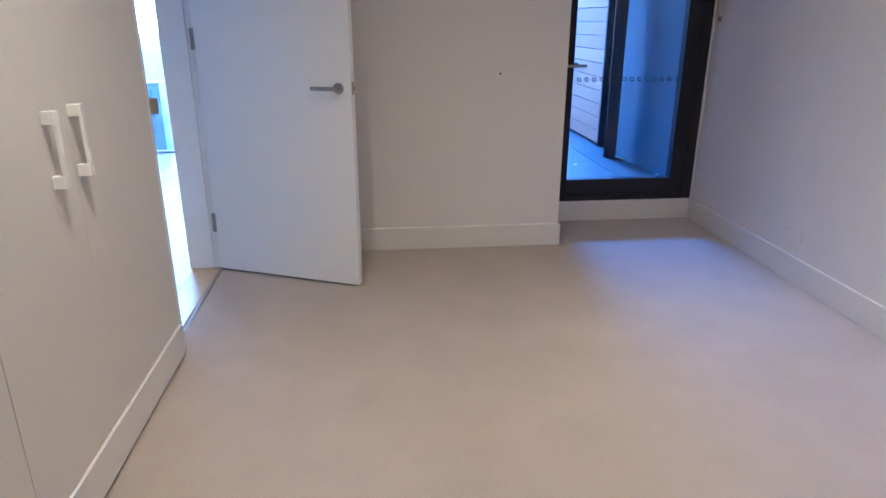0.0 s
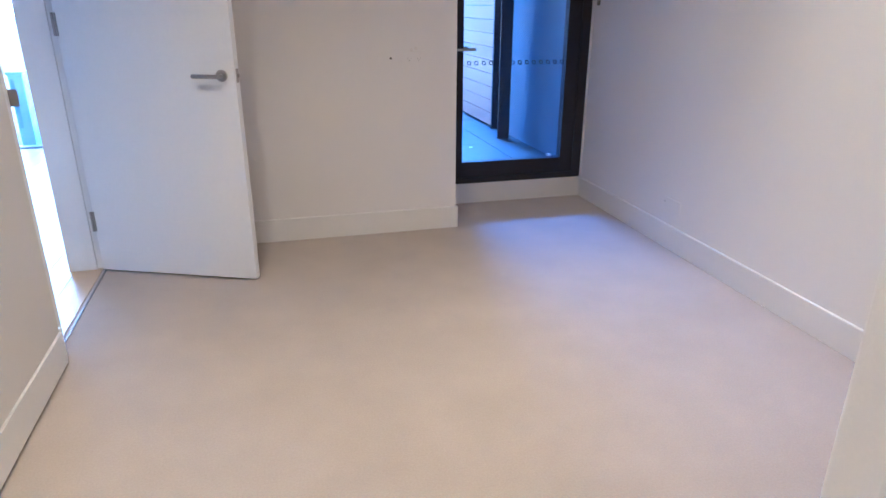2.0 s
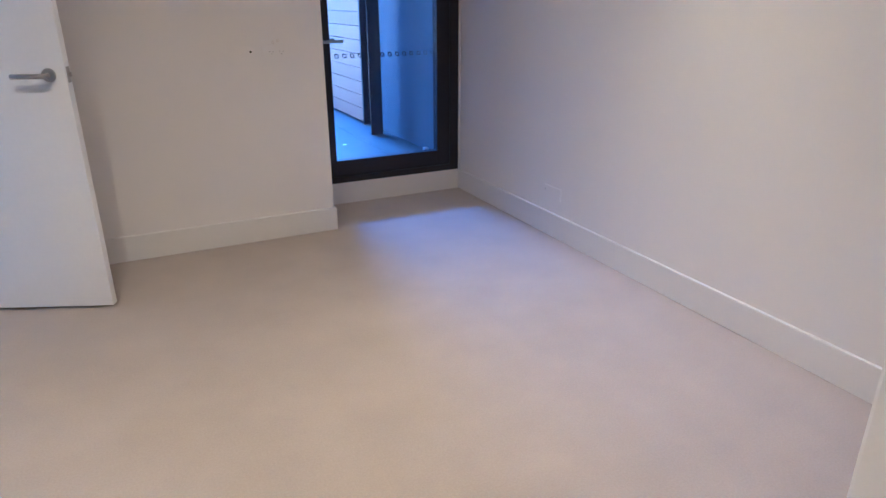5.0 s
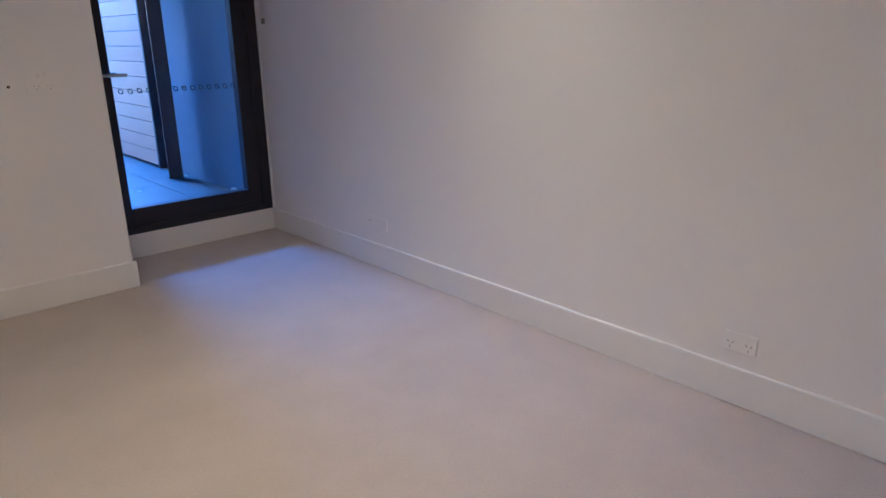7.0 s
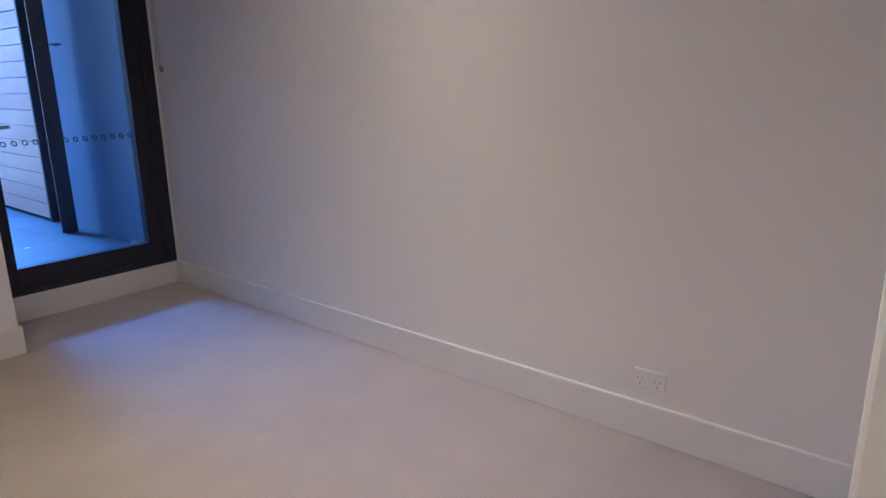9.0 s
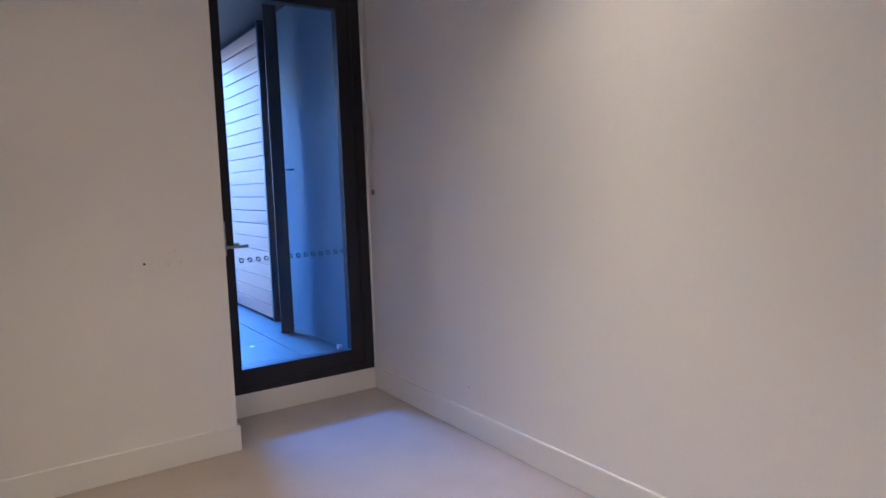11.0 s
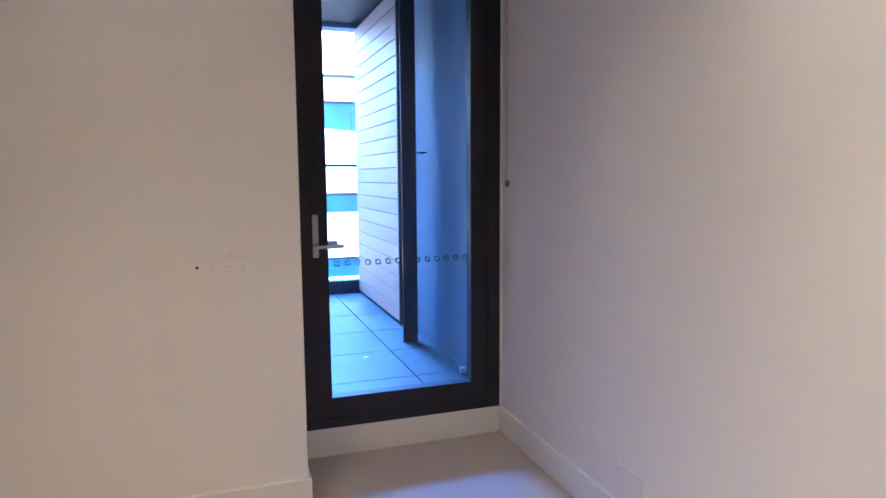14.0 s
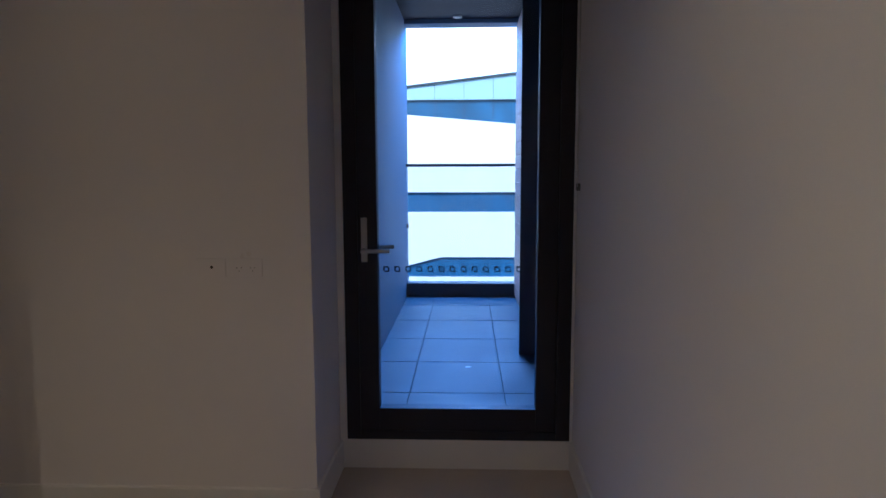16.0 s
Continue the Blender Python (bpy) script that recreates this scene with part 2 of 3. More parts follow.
# left wall with the doorway
WX_FACE = -2.952
DY0, DY1 = -1.525, -0.638
structure("wall_left", boxed(LX - 0.13, LX, DY1, RY, -0.12, CEIL), WALL, "white painted wall beside the doorway", "wall")
structure("wall_left_pier", boxed(LX - 0.13, LX, -1.683, DY0 - 0.0305, -0.12, CEIL), WALL, "narrow white painted wall beside the wardrobe", "wall")
structure("wall_over_doorway", boxed(LX - 0.13, LX, DY0 - 0.0304, DY1, 2.07, CEIL), WALL, "white painted wall above the doorway", "wall")
skirting("skirting_right", "y", 0.0, -1, PY, -0.001)
skirting("skirting_beside_door", "x", RY, -1, -2.98, NX + 0.012)
skirting("skirting_recess", "y", NX, 1, RY - 0.012, -0.001)
skirting("skirting_partition", "x", PY, 1, PX, -0.015)

# ---- inner doorway ----
frame_ob = base("door_frame", LX, DY1, 0, "white painted timber door frame of the inner doorway", "door frame", kind="structure")
part("jamb", boxed(LX - 0.175, LX + 0.012, DY1 - 0.032, DY1 + 0.0005, 0.0, 2.06, bevel=0.003), DOORPAINT, frame_ob)
part("door_stop", boxed(LX - 0.175, LX - 0.045, DY1 - 0.045, DY1 - 0.0325, 0.0, 2.05, bevel=0.002), DOORPAINT, frame_ob)
part("jamb", boxed(LX - 0.145, LX + 0.012, DY0 - 0.03, DY0 + 0.002, 0.0, 2.06, bevel=0.003), DOORPAINT, frame_ob)
part("head", boxed(LX - 0.145, LX + 0.012, DY0 + 0.0025, DY1 - 0.0325, 2.03, 2.06, bevel=0.003), DOORPAINT, frame_ob)
part("architrave", boxed(LX + 0.0005, LX + 0.014, DY0 - 0.085, DY0 - 0.0305, 0.0, 2.12, bevel=0.003), DOORPAINT, frame_ob)
part("architrave", boxed(LX + 0.0005, LX + 0.014, DY1 + 0.001, DY1 + 0.06, 0.0, 2.12, bevel=0.003), DOORPAINT, frame_ob)
strike = part("strike_plate", boxed(LX - 0.04, LX + 0.041, DY0 + 0.0025, DY0 + 0.0065, 0.95, 1.01, bevel=0.0008), STEEL, frame_ob, "dull steel strike plate")
part("plinth_block", boxed(LX + 0.0145, WX_FACE, -1.6835, -1.632, 0.0005, 0.142, bevel=0.003), DOORPAINT, frame_ob)
structure("threshold", boxed(LX - 0.006, LX + 0.003, DY0 + 0.003, DY1 - 0.046, 0.0005, 0.005, bevel=0.0015), CLIP, "thin dark metal carpet edge strip", "threshold")

# open door leaf, built along x from its hinge and turned
DOOR_M = pose(-2.998, -0.6735, 0.0, 0, 0, -23.3)
leaf_len, leaf_t, leaf_h = 0.833, 0.038, 2.03
door = base("door_1", 0, 0, 0, "plain white flush door standing open on carpet", "door", kind="structure")
leaf = part("leaf", boxed(0.004, leaf_len, -leaf_t, 0, 0.012, leaf_h, bevel=0.0025), DOORPAINT, door, turn=DOOR_M)


def on_leaf(name, bm, mat, label=""):
    ob = new(name, mesh(name, bm, mat))
    ob.parent = leaf
    if label:
        ob["label"] = label
    return ob


KX, KZ = leaf_len - 0.062, 0.99
for side in (-1, 1):
    yf = -leaf_t if side < 0 else 0.0
    b = rod(bmesh.new(), (KX, yf, KZ), (KX, yf + side * 0.009, KZ), 0.026, 28, bevel=0.002)
    on_leaf("rose", b, STEEL, "round satin steel rose")
    b = rod(bmesh.new(), (KX, yf + side * 0.0095, KZ), (KX, yf + side * 0.05, KZ), 0.0095, 16)
    rod(b, (KX + 0.009, yf + side * 0.052, KZ), (KX - 0.118, yf + side * 0.052, KZ), 0.0095, 16, bevel=0.003)
    on_leaf("lever_handle", b, STEEL, "satin steel lever handle")
on_leaf("latch_plate", boxed(leaf_len + 0.0003, leaf_len + 0.002, -0.031, -0.007, KZ - 0.03, KZ + 0.03, bevel=0.0006), STEEL, "small steel latch plate")
on_leaf("latch_bolt", boxed(leaf_len + 0.0021, leaf_len + 0.011, -0.025, -0.013, KZ - 0.009, KZ + 0.009, bevel=0.002), STEEL)
for hz in (0.22, 1.15, 1.83):
    b = rod(bmesh.new(), (-0.002, -leaf_t - 0.006, hz), (-0.002, -leaf_t - 0.006, hz + 0.1), 0.0065, 12, bevel=0.001)
    box(b, -0.001, 0.012, -leaf_t - 0.0055, -leaf_t - 0.001, hz, hz + 0.1)
    on_leaf("hinge", b, STEEL, "steel butt hinge")

# ---- built-in wardrobe ----
WX = -2.945
SEAMS = [-1.684, -2.325, -2.815, -3.43, -4.04]
ward = base("wardrobe", WX, -2.9, 0, "tall built-in wardrobe with warm white flush doors", "wardrobe")
part("carcass", boxed(-3.6, WX - 0.02, SEAMS[-1], SEAMS[0] - 0.003, 0.03, CEIL - 0.002), LAMINATE, ward)
kick = part("kickboard", boxed(WX - 0.018, WX + 0.008, SEAMS[-1], SEAMS[0] + 0.002, 0.014, 0.142, bevel=0.003), TRIM, ward, "white kickboard with a shadow gap over the carpet")
# Near-black plinth: the shade of the kickboard gap is in its colour
part("plinth", boxed(-3.5, WX - 0.0185, SEAMS[-1], SEAMS[0] - 0.03, 0.001, 0.0295), DARK, ward)
HY = {0: -2.293, 1: -2.440, 2: -2.9, 3: -3.95}
for i in range(4):
    y1, y0 = SEAMS[i] - (0.0003 if i == 1 else 0.0014), SEAMS[i + 1] + (0.0003 if i == 0 else 0.0014)
    leaf_d = part("door", boxed(WX - 0.0195, WX, y0, y1, 0.145, CEIL - 0.06, bevel=0.0004 if i < 2 else 0.0012), LAMINATE, ward)
    hy = HY[i]
    b = box(bmesh.new(), WX + 0.0003, WX + 0.034, hy - 0.0125, hy + 0.0125, 0.888, 0.920, bevel=0.0015)
    box(b, WX + 0.0003, WX + 0.034, hy - 0.0125, hy + 0.0125, 1.048, 1.080, bevel=0.0015)
    box(b, WX + 0.0255, WX + 0.0345, hy - 0.0085, hy + 0.0085, 0.9165, 1.0515, bevel=0.0015)
    h = new("handle", mesh("handle", b, HANDLE))
    h.parent = leaf_d
    h["label"] = "square white bow handle"

# ---- glass door and its frame ----
FX0, FX1, FZ0, FZ1 = -1.034, -0.013, 0.1385, 2.578
PX0, PX1, PZ0, PZ1 = -0.884, -0.167, 0.283, 2.44
structure("door_trim", boxed(NX + 0.0005, FX0 - 0.0005, -0.006, 0.10, 0.1385, 2.578, bevel=0.002), TRIM, "narrow white trim beside the black frame", "trim")
structure("door_trim", boxed(FX1 + 0.0005, -0.0005, -0.006, 0.10, 0.1385, 2.578, bevel=0.002), TRIM, "narrow white trim beside the black frame", "trim")
gd = base("door_2", -0.52, 0.05, 0.1385, "black aluminium framed glass balcony door, closed", "door", kind="structure")
for nm, a in (("frame_stile", (FX0, FX0 + 0.062, 0.0, 0.11, FZ0, FZ1)), ("frame_stile", (FX1 - 0.062, FX1, 0.0, 0.11, FZ0, FZ1)),
              ("frame_rail", (FX0 + 0.0625, FX1 - 0.0625, 0.0, 0.1215, FZ0, FZ0 + 0.04)), ("frame_rail", (FX0 + 0.0625, FX1 - 0.0625, 0.0, 0.11, FZ1 - 0.05, FZ1))):
    part(nm, boxed(*a, bevel=0.002), BLACK, gd)
leaf2 = part("leaf_stile", boxed(FX0 + 0.0623, PX0, 0.012, 0.075, FZ0 + 0.0403, FZ1 - 0.0503, bevel=0.002), BLACK, gd)
part("leaf_stile", boxed(PX1, FX1 - 0.0623, 0.012, 0.075, FZ0 + 0.0403, FZ1 - 0.0503, bevel=0.002), BLACK, gd)
part("leaf_rail", boxed(PX0 + 0.0003, PX1 - 0.0003, 0.012, 0.075, FZ0 + 0.0403, PZ0, bevel=0.002), BLACK, gd)
part("leaf_rail", boxed(PX0 + 0.0003, PX1 - 0.0003, 0.012, 0.075, PZ1, FZ1 - 0.0503, bevel=0.002), BLACK, gd)
pane = part("pane", boxed(PX0 - 0.005, PX1 + 0.005, 0.016, 0.022, PZ0 - 0.005, PZ1 + 0.005), GLASS, gd, "clear glass pane with a row of small squares")
pane.visible_shadow = False


def marker_mesh():
    b, s, w = bmesh.new(), 0.0130, 0.0054
    for x0, x1, z0, z1 in ((-s, s - 0.005, s - w, s), (-s, -s + w, -s + 0.005, s - w), (-s + 0.005, s, -s, -s + w), (s - w, s, -s + w, s - 0.005)):
        box(b, x0, x1, -0.0006, 0, z0, z1)
    return mesh("marker", b, ETCH)


MARK = marker_mesh()
for i in range(14):
    ob = new("marker", MARK)
    ob.location = (-0.845 + i * 0.0498, 0.0158, 0.932)
    ob.parent = pane
    ob.matrix_parent_inverse = Matrix.Identity(4)
hx, hz = -0.942, 1.02
part("handle_plate", boxed(hx - 0.014, hx + 0.014, 0.004, 0.0118, 0.965, 1.165, bevel=0.003), STEEL, gd, "long satin steel handle plate")
for s, y0 in ((-1, 0.0035), (1, 0.0755)):
    b = rod(bmesh.new(), (hx, y0, hz), (hx, y0 + s * 0.048, hz), 0.009, 16)
    rod(b, (hx - 0.008, y0 + s * 0.05, hz), (hx + 0.122, y0 + s * 0.05, hz), 0.0092, 16, bevel=0.003)
    part("lever", b, STEEL, gd, "satin steel lever")

# ---- balcony ----
BZ, BY = 0.14, 3.53
BLX, BRX = -1.085, 0.05
structure("balcony_slab", boxed(-1.3, 0.3, 0.12, BY + 0.2, -0.2, BZ - 0.008), GROUT, "dark grouted bed under balcony tiles", "floor")
structure("balcony_wall_left", boxed(-1.3, BLX, 0.12, BY + 0.2, -0.2, 2.95), RENDER_WALL, "smooth grey rendered balcony wall", "wall")
structure("balcony_wall_right", boxed(BRX, 0.3, 0.12, BY + 0.2, -0.2, 2.95), SLATE_WALL, "smooth slate grey rendered balcony wall", "wall")
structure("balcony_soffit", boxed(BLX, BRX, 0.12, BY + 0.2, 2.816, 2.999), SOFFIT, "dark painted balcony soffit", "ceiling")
structure("balcony_beam", boxed(BLX, BRX, BY - 0.05, BY + 0.15, 2.775, 2.8155, bevel=0.004), RENDER_WALL, "slim grey beam across the balcony opening", "beam")
structure("balcony_kerb", boxed(BLX, BRX, BY - 0.01, BY + 0.14, BZ - 0.01, 0.272, bevel=0.005), DARKRENDER, "dark upstand below the balustrade", "kerb")
bal = base("balustrade", -0.53, BY, 0.272, "frameless glass balustrade with thin dark top rail", "balustrade")
part("top_rail", boxed(BLX + 0.001, BRX - 0.001, BY + 0.005, BY + 0.05, 1.428, 1.456, bevel=0.005), DARKRENDER, bal, "thin dark metal rail")
bp = part("glass_panel", boxed(BLX + 0.004, BRX - 0.004, BY + 0.022, BY + 0.034, 0.2725, 1.4275), BALGLASS, bal)
bp.visible_shadow = False
part("clamp", boxed(BLX + 0.001, BLX + 0.022, BY + 0.012, BY + 0.045, 0.82, 0.87, bevel=0.003), DARKRENDER, bal, "small dark glass clamp")
lamp = base("soffit_lamp", -0.573, 3.36, 2.8155, "small round chrome light in the balcony soffit", "lamp")
part("ring", rod(bmesh.new(), (-0.573, 3.36, 2.8155), (-0.573, 3.36, 2.800), 0.046, 24, bevel=0.004), STEEL, lamp)
part("lens", rod(bmesh.new(), (-0.573, 3.36, 2.7995), (-0.573, 3.36, 2.796), 0.030, 24), PLASTIC, lamp, "milky white lens")
# post with bracket
post = base("post", -0.078, 1.44, BZ, "dark steel channel post standing on balcony tiles", "post")
part("plate", boxed(-0.130, -0.021, 1.425, 1.437, BZ + 0.001, 2.8155, bevel=0.001), DARKRENDER, post)
part("stiffener", boxed(-0.081, -0.070, 1.4375, 1.485, BZ + 0.001, 2.8155, bevel=0.001), DARKRENDER, post)
part("foot_plate", boxed(-0.1285, -0.0225, 1.438, 1.492, BZ + 0.001, BZ + 0.007, bevel=0.001), DARKRENDER, post)
br = base("wall_bracket", 0.0, 1.40, 1.49, "small dark bracket tying the post to the wall", "bracket")
b = rod(bmesh.new(), (-0.021, 1.431, 1.50), (0.0495, 1.40, 1.50), 0.006, 10)
rod(b, (0.02, 1.413, 1.485), (0.02, 1.413, 1.508), 0.0045, 10)
part("arm", b, DARKRENDER, br)
drain = base("drain_stop", 0.01, 0.595, BZ, "small white plastic stop on the tiles", "door stop")
part("body", boxed(-0.006, 0.026, 0.575, 0.615, BZ + 0.001, BZ + 0.035, bevel=0.004), PLASTIC, drain)
flake = bmesh.new()
for k, (px, py) in enumerate(((-0.02, -0.006), (0.004, -0.012), (0.021, 0.002), (0.008, 0.012), (-0.014, 0.009))):
    flake.verts.new((-0.475 + px, 1.13 + py, BZ + 0.001))
flake.faces.new(flake.verts)
ext = bmesh.ops.extrude_face_region(flake, geom=list(flake.faces))
for v in [g for g in ext["geom"] if isinstance(g, bmesh.types.BMVert)]:
    v.co.z += 0.002
tagged(part("paper_scrap", flake, PLASTIC, None), "tiny white paper scrap lying on balcony tiles", "scrap")

# ---- view across the street ----
SKYGLOW = emitter("hazy_bright_sky", (0.80, 0.90, 1.0), 2.2)
structure("backdrop", boxed(-500, 500, 690, 691, -20, 600), SKYGLOW, "bright hazy white sky", "sky")
structure("ground", boxed(-300, 300, 4.5, 700, -12.2, -12.0), PAVING, "distant grey street level", "ground")
FY = 25.0
bld = base("office_building", 0, FY, -12, "white office building with dark ribbon windows across the street", "building")


def slab(profile, y0, y1):
    """A facade piece from an outline of (x, z)."""
    bm = bmesh.new()
    lo = [bm.verts.new((x, y0, z)) for x, z in profile]
    hi = [bm.verts.new((x, y1, z)) for x, z in profile]
    n = len(profile)
    for i in range(n):
        bm.faces.new((lo[i], lo[(i + 1) % n], hi[(i + 1) % n], hi[i]))
    bm.faces.new(lo)
    bm.faces.new(hi)
    bmesh.ops.recalc_face_normals(bm, faces=bm.faces)
    return bm


def roof(x):
    return 4.98 + (x + 3.12) * 0.112 if x < 1.5 else 5.5


def sill(x):
    return 3.86 - (x + 3.13) * 0.0875


WX0, WX1 = -9.0, 16.0
part("core", boxed(WX0, WX1, FY + 0.4, FY + 12, -12, 3.2), PANEL, bld)
part("band", slab([(WX0, 0.58), (WX1, 0.58), (WX1, sill(WX1)), (WX0, sill(WX0))], FY, FY + 0.39), PANEL, bld)
part("band", slab([(-1.62, -2.22), (-3.1, -2.6), (-6, -3.1), (WX0, -3.1), (WX0, -0.27), (WX1, -0.27), (WX1, -2.22)], FY, FY + 0.39), PANEL, bld)
part("band", slab([(WX0, -5.0), (WX1, -5.0), (WX1, -3.1), (WX0, -3.1)], FY + 0.05, FY + 0.39), PANEL, bld)
part("window_ribbon", slab([(WX0, -0.27), (WX1, -0.27), (WX1, 0.58), (WX0, 0.58)], FY + 0.2, FY + 0.39), FARGLASS, bld)
part("window_ribbon", slab([(WX0, -3.1), (WX1, -3.1), (WX1, -2.0), (WX0, -2.0)], FY + 0.2, FY + 0.38), FARGLASS, bld)
part("parapet_cap", slab([(WX0, roof(WX0)), (1.5, 5.5), (WX1, 5.5), (WX1, 5.58), (1.5, 5.58), (WX0, roof(WX0) + 0.08)], FY - 0.1, FY + 3.0), DARKRENDER, bld, "thin dark roof edge")
part("parapet_back", slab([(WX0, 3.3), (WX1, 3.3), (WX1, 5.4), (1.5, 5.4), (WX0, roof(WX0) - 0.1)], FY + 0.31, FY + 0.395), DARKRENDER, bld)
x = -8.0
while x < 15:
    x1 = x + 1.212
    part("glass_panel", slab([(x, 4.47), (x1, 4.47), (x1, roof(x1) - 0.002), (x, roof(x) - 0.002)], FY + 0.02, FY + 0.1), GLAZED, bld)
    part("window", slab([(x, sill(x) + 0.002), (x1, sill(x1) + 0.002), (x1, 4.46), (x, 4.46)], FY + 0.2, FY + 0.3), FARGLASS, bld)
    part("mullion", boxed(x1 + 0.001, x1 + 0.017, FY + 0.15, FY + 0.3, sill(x1) + 0.003, 4.46), DARKRENDER, bld)
    x += 1.23

# ---- living room beyond the inner doorway ----
structure("living_floor_bed", boxed(-7.5, LX - 0.0205, -3.5, 2.8, -0.12, -0.006), DARK, "dark bed under timber boards", "floor")
structure("living_wall_north", boxed(-7.6, -5.9, 2.7, 2.85, 0, CEIL), WALL, "white painted wall beside a window", "wall")
structure("living_wall_east", boxed(LX - 0.165, LX - 0.131, RY - 0.2, 2.85, -0.12, CEIL), WALL, "white painted living room wall", "wall")
structure("living_wall_west", boxed(-7.6, -7.5, -3.5, 2.7, 0, CEIL), WALL, "white painted living room wall", "wall")
structure("living_wall_south", boxed(-7.6, -3.6, -3.6, -3.5, 0, CEIL), WALL, "white painted living room wall", "wall")
structure("living_ceiling", boxed(-7.6, LX - 0.8, -3.6, 2.85, CEIL, CEIL + 0.15), CEILING, "flat white painted ceiling", "ceiling")
structure("living_ceiling_strip", boxed(LX - 0.8, LX - 0.13, 0.0, 2.85, CEIL, CEIL + 0.15), CEILING, "flat white painted ceiling", "ceiling")
w1 = base("window_1", -4.6, 2.75, 0, "full height glazed window of the living room", "window", kind="structure")
for a in ((-5.89, -5.83, 2.72, 2.8, 0.0, 2.65), (-3.24, -3.18, 2.72, 2.8, 0.0, 2.65), (-4.83, -4.78, 2.72, 2.8, 0.05, 2.60)):
    part("window_frame", boxed(*a, bevel=0.002), TRIM, w1)
part("window_frame", boxed(-5.829, -3.241, 2.72, 2.8, 2.601, 2.65), TRIM, w1)
part("window_sill", boxed(-5.829, -3.241, 2.72, 2.8, 0.0, 0.018), TRIM, w1)
for a in ((-5.829, -4.831), (-4.779, -3.241)):
    p = part("pane", boxed(a[0], a[1], 2.757, 2.763, 0.0185, 2.6), GLASS, w1)
    p.visible_shadow = False

structure("terrace", boxed(-7.6, -1.31, 2.86, 4.4, -0.3, -0.13), TILE, "grey terrace outside the living room window", "floor")
# Unidentified blue object, placed and sized to fit the camera's view through the doorway
planter = base("blue_box", -4.5, 3.4, -0.129, "unidentified pale blue object beyond the window, modelled as a box", "planter")
pb = boxed(-4.575, -4.445, 3.30, 3.50, -0.129, 0.62, bevel=0.01)
part("body", pb, PALEBLUE, planter)
part("rim", boxed(-4.585, -4.435, 3.285, 3.515, 0.6205, 0.65, bevel=0.006), PALEBLUE, planter)
part("strap", boxed(-4.555, -4.525, 3.292, 3.2995, 0.10, 0.58, bevel=0.002), GLAZED, planter, "darker upright stripe on the blue object")

# ---- small things on the walls ----


def socket(y, z, w=0.108, h=0.066):
    s = base("power_socket", 0.0, y, z, "white double power socket above the skirting", "socket", "wall sockets")
    part("plate", boxed(-0.009, -0.0005, y - w / 2, y + w / 2, z - h / 2, z + h / 2, bevel=0.0025), PLASTIC, s)
    for dy in (-0.03, 0.03):
        for a, bz, tilt in ((-0.008, 0.004, 30), (0.008, 0.004, -30), (0.0, -0.013, 0)):
            # Slots are thin raised slips with their inner shade as grey colour
            ob = part("slot", boxed(-0.0008, 0.0004, -0.0014, 0.0014, -0.0045, 0.0045), SLOT, None, turn=pose(-0.0093, y + dy + a, z + bz - 0.006, tilt, 0, 0))
            ob.parent = s
            ob.matrix_parent_inverse = Matrix.Translation(s.location).inverted()
        part("switch", boxed(-0.0115, -0.0088, y + dy * 0.45 - 0.006, y + dy * 0.45 + 0.006, z + 0.013, z + 0.029, bevel=0.0012), PLASTIC, s)
    return s


socket(-3.06, 0.225)
blank = base("blank_plate", 0.0, -1.12, 0.248, "white painted blank wall plate above the skirting", "wall plate")
part("plate", boxed(-0.005, -0.0005, -1.195, -1.045, 0.213, 0.283, bevel=0.002), WALL, blank)
part("screw", rod(bmesh.new(), (-0.0062, -1.052, 0.258), (-0.004, -1.052, 0.258), 0.0038, 10), SLOT, blank, "small dark screw")
tagged(part("wall_plug", rod(bmesh.new(), (0.003, -3.64, 0.345), (-0.003, -3.64, 0.345), 0.007, 12), SCUFF, None), "small grey plug in the white wall", "wall plug")


def painted_plate(name, x0, x1, z0, z1, holes, label):
    """A low plate on the wall beside the glass door, painted over, with dark discs as holes of (x, z, radius)."""
    p = base(name, (x0 + x1) / 2, RY, (z0 + z1) / 2, label, "wall plate")
    part("plate", boxed(x0, x1, RY - 0.0045, RY - 0.0003, z0, z1, bevel=0.0018), WALL, p)
    for hx0, hz0, hr in holes:
        # No opening is cut: the hole's shade is the disc's dark colour
        part("hole", rod(bmesh.new(), (hx0, RY - 0.0052, hz0), (hx0, RY - 0.003, hz0), hr, 10), HOLE if hr > 0.004 else SLOT, p)
    return p


painted_plate("aerial_plate", -1.505, -1.392, 0.972, 1.044, [(-1.446, 1.010, 0.0062)], "painted over wall plate with a dark centre hole")
pins = [(cx + dx, 1.004 + dz, 0.0022) for cx in (-1.341, -1.289) for dx, dz in ((-0.0085, 0.004), (0.0085, 0.004), (0.0, -0.008))]
painted_plate("painted_socket", -1.384, -1.252, 0.972, 1.044, pins, "painted over double power socket with small pin holes")
scuffs = base("wall_scuff", -1.318, RY, 1.055, "grey finger smudge above the painted socket", "wall scuff")
rng = random.Random(4)
for i in range(6):
    cx, cz, r = -1.335 + rng.random() * 0.035, 1.049 + rng.random() * 0.014, 0.005 + rng.random() * 0.005
    part("scuff_mark", rod(bmesh.new(), (cx, RY - 0.0006 - i * 0.00006, cz), (cx, RY + 0.002, cz), r, 11), SCUFF, scuffs)
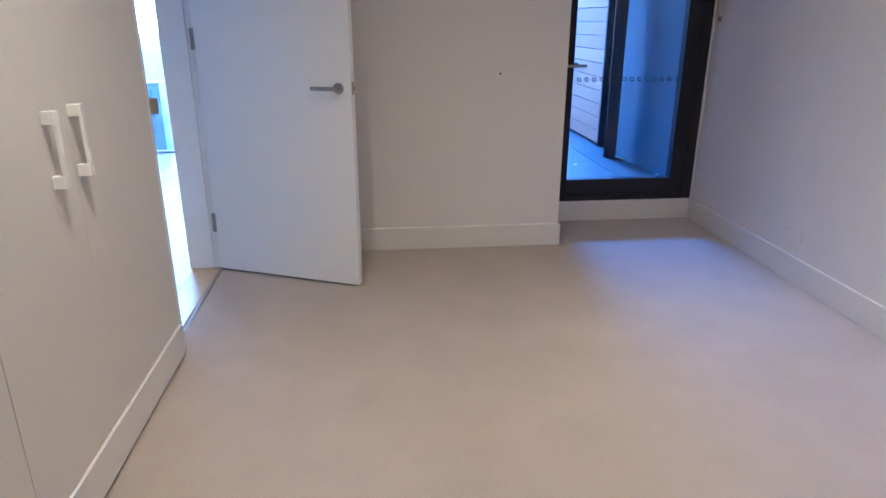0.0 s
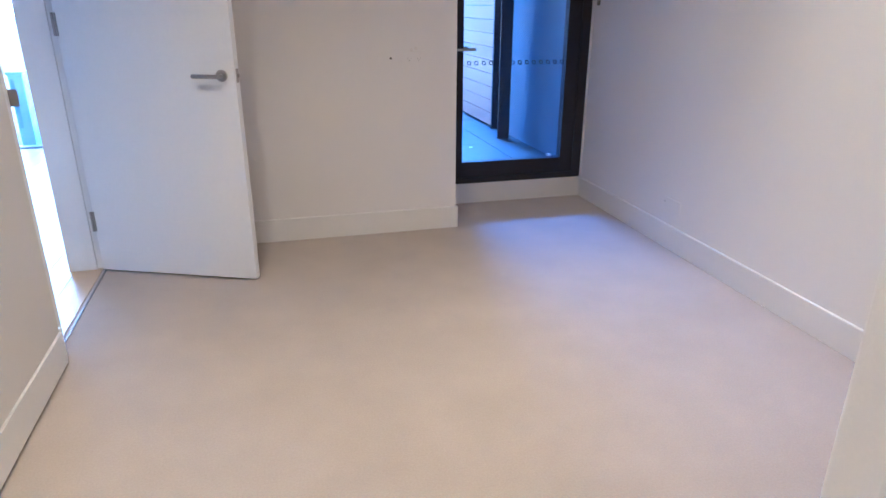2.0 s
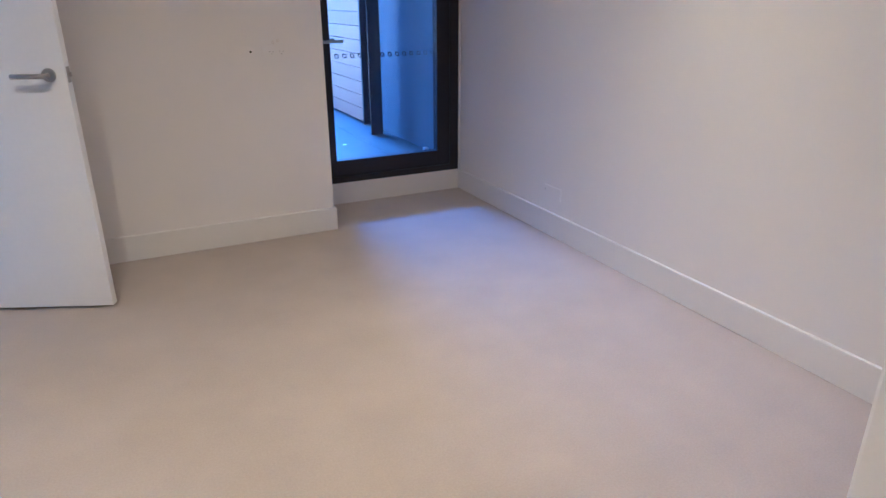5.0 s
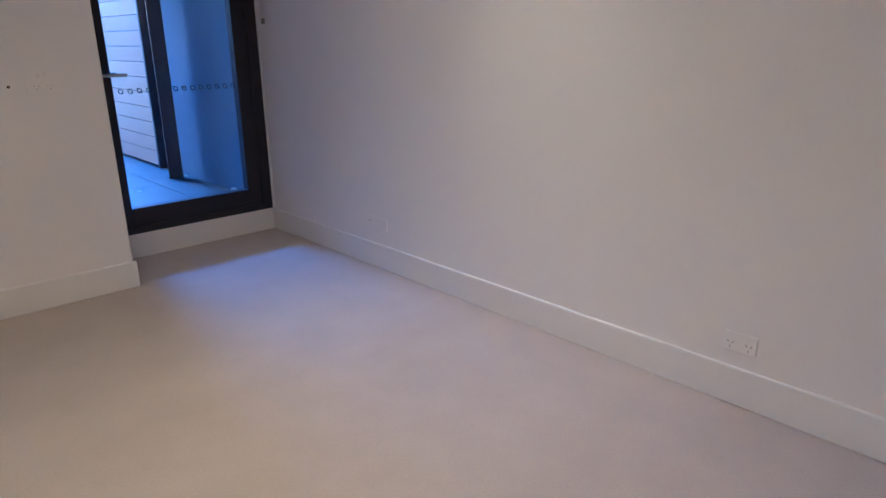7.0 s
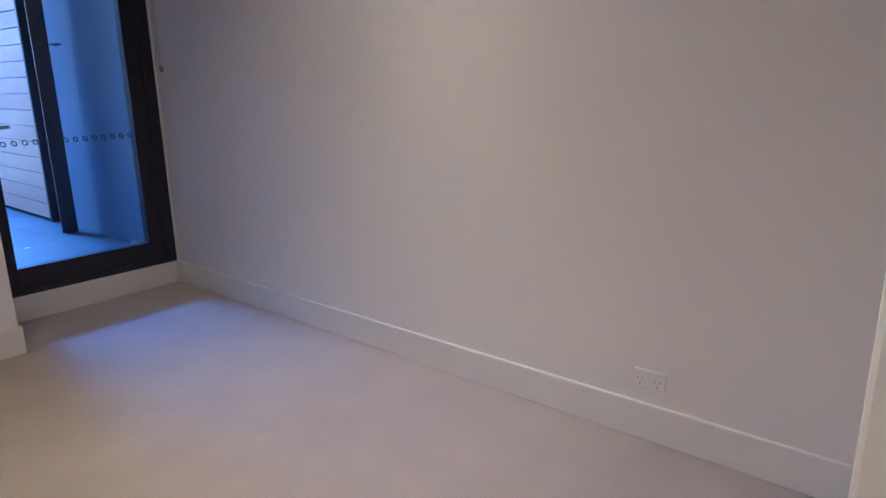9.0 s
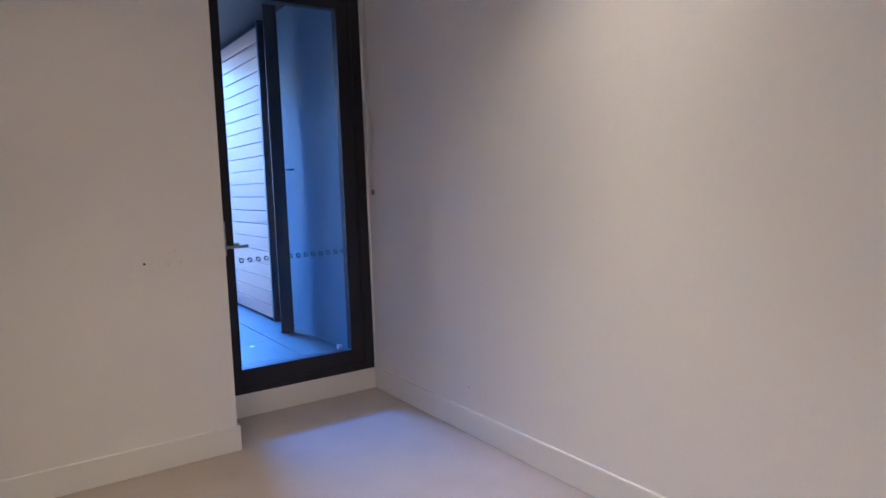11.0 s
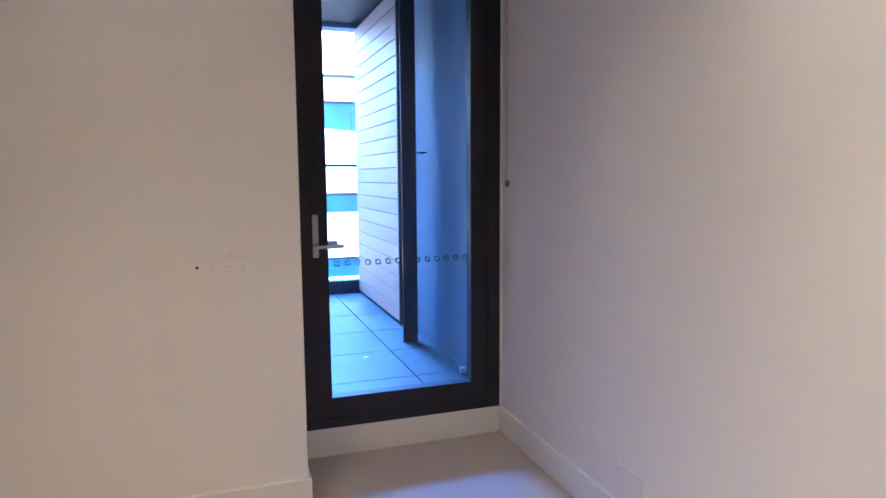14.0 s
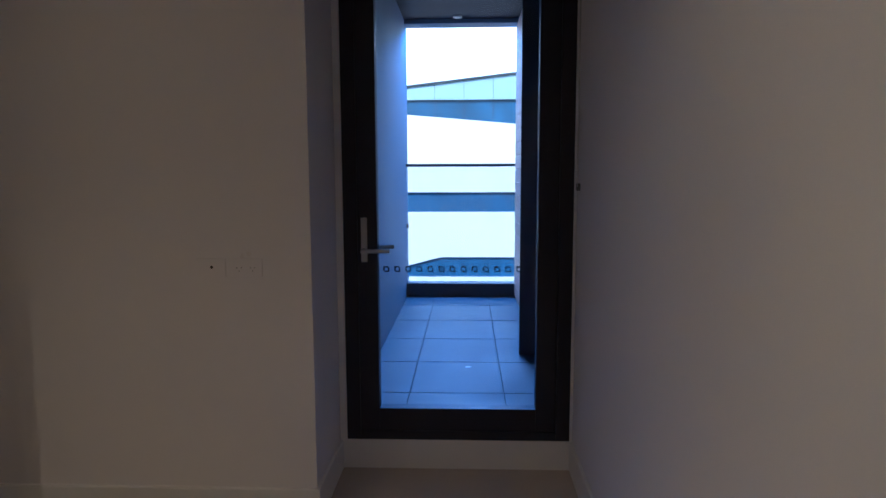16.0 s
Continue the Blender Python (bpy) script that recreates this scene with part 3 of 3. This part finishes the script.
# blind chain beside the glass door
ch = base("blind_chain", -0.02, -0.078, 1.28, "grey beaded blind chain in a wall clip", "blind chain")
b = bmesh.new()
rod(b, (-0.014, -0.069, 1.30), (-0.014, -0.069, 2.62), 0.0016, 6)
part("cord", b, CHAIN, ch)
part("cord", rod(bmesh.new(), (-0.014, -0.087, 1.30), (-0.014, -0.087, 2.62), 0.0016, 6), CHAIN, ch)
b = box(bmesh.new(), -0.018, -0.0005, -0.086, -0.070, 1.284, 1.316, bevel=0.004)
part("wall_clip", b, CLIP, ch, "small grey chain tensioner")
# Fixtures for these unseen lamps; the last two house only the added fill
for lx, ly, _, _ in LAMPS:
    d = base("downlight", lx, ly, CEIL, "unseen round ceiling downlight added to light the room, switched on", "lamp", "ceiling downlights")
    b = bmesh.new()
    bmesh.ops.create_circle(b, cap_ends=False, segments=28, radius=0.052)
    bmesh.ops.create_circle(b, cap_ends=False, segments=28, radius=0.042)
    b.edges.ensure_lookup_table()
    bmesh.ops.bridge_loops(b, edges=list(b.edges))
    r = bmesh.ops.extrude_face_region(b, geom=list(b.faces))
    for v in [g for g in r["geom"] if isinstance(g, bmesh.types.BMVert)]:
        v.co.z -= 0.006
    bmesh.ops.recalc_face_normals(b, faces=b.faces)
    bmesh.ops.translate(b, verts=b.verts, vec=(lx, ly, CEIL - 0.0005))
    part("ring", b, PLASTIC, d)
    part("lens", rod(bmesh.new(), (lx, ly, CEIL - 0.003), (lx, ly, CEIL - 0.001), 0.0415, 24), LENS, d, "glowing lamp lens")

# ---- pieces: tiles, boards ----
balcony_floor = base("balcony_floor", -0.53, 1.8, BZ, "large charcoal grey porcelain tiles with dark joints", "floor", kind="structure")
cols = [BLX + 0.002, -0.802, -0.276, BRX - 0.002]
rows_y = [0.122, 0.645, 1.245, 1.845, 2.455, 3.075, BY - 0.012]
shared = {}
for i in range(3):
    for j in range(6):
        x0, x1, y0, y1 = cols[i] + 0.0025, cols[i + 1] - 0.0025, rows_y[j] + 0.0025, rows_y[j + 1] - 0.0025
        part("tile", boxed(x0, x1, y0, y1, BZ - 0.0078, BZ, bevel=0.0015, seg=1), TILE, balcony_floor)
clad = base("timber_cladding", BRX, 2.5, BZ, "horizontal timber boards cladding the balcony wall", "cladding", kind="structure")
zb, step = BZ + 0.026, 0.1238
bm0 = boxed(BRX - 0.064, BRX - 0.0005, 1.955, BY - 0.012, 0.0, step - 0.007, bevel=0.002, seg=1)
part("end_trim", boxed(BRX - 0.068, BRX - 0.0005, 1.925, 1.9545, BZ + 0.001, 2.8155, bevel=0.002), DARKRENDER, clad, "dark metal end trim")
board_mesh = mesh("board", bm0, TIMBER)
k = 0
while zb + k * step < 2.69:
    ob = new("board", board_mesh)
    ob.parent = clad
    ob.matrix_parent_inverse = Matrix.Translation(clad.location).inverted()
    ob.location = (0, 0, zb + k * step)
    k += 1
oak = base("living_floor", -4.5, 0, 0, "honey coloured timber floorboards", "floor", kind="structure")
plank = mesh("plank", boxed(0, 0.128, -3.5, 2.7, -0.0055, 0.002, bevel=0.001, seg=1), OAK)
for i in range(34):
    ob = new("plank", plank)
    ob.parent = oak
    ob.matrix_parent_inverse = Matrix.Translation(oak.location).inverted()
    ob.location = (LX - 0.0205 - (i + 1) * 0.1287, 0, 0)
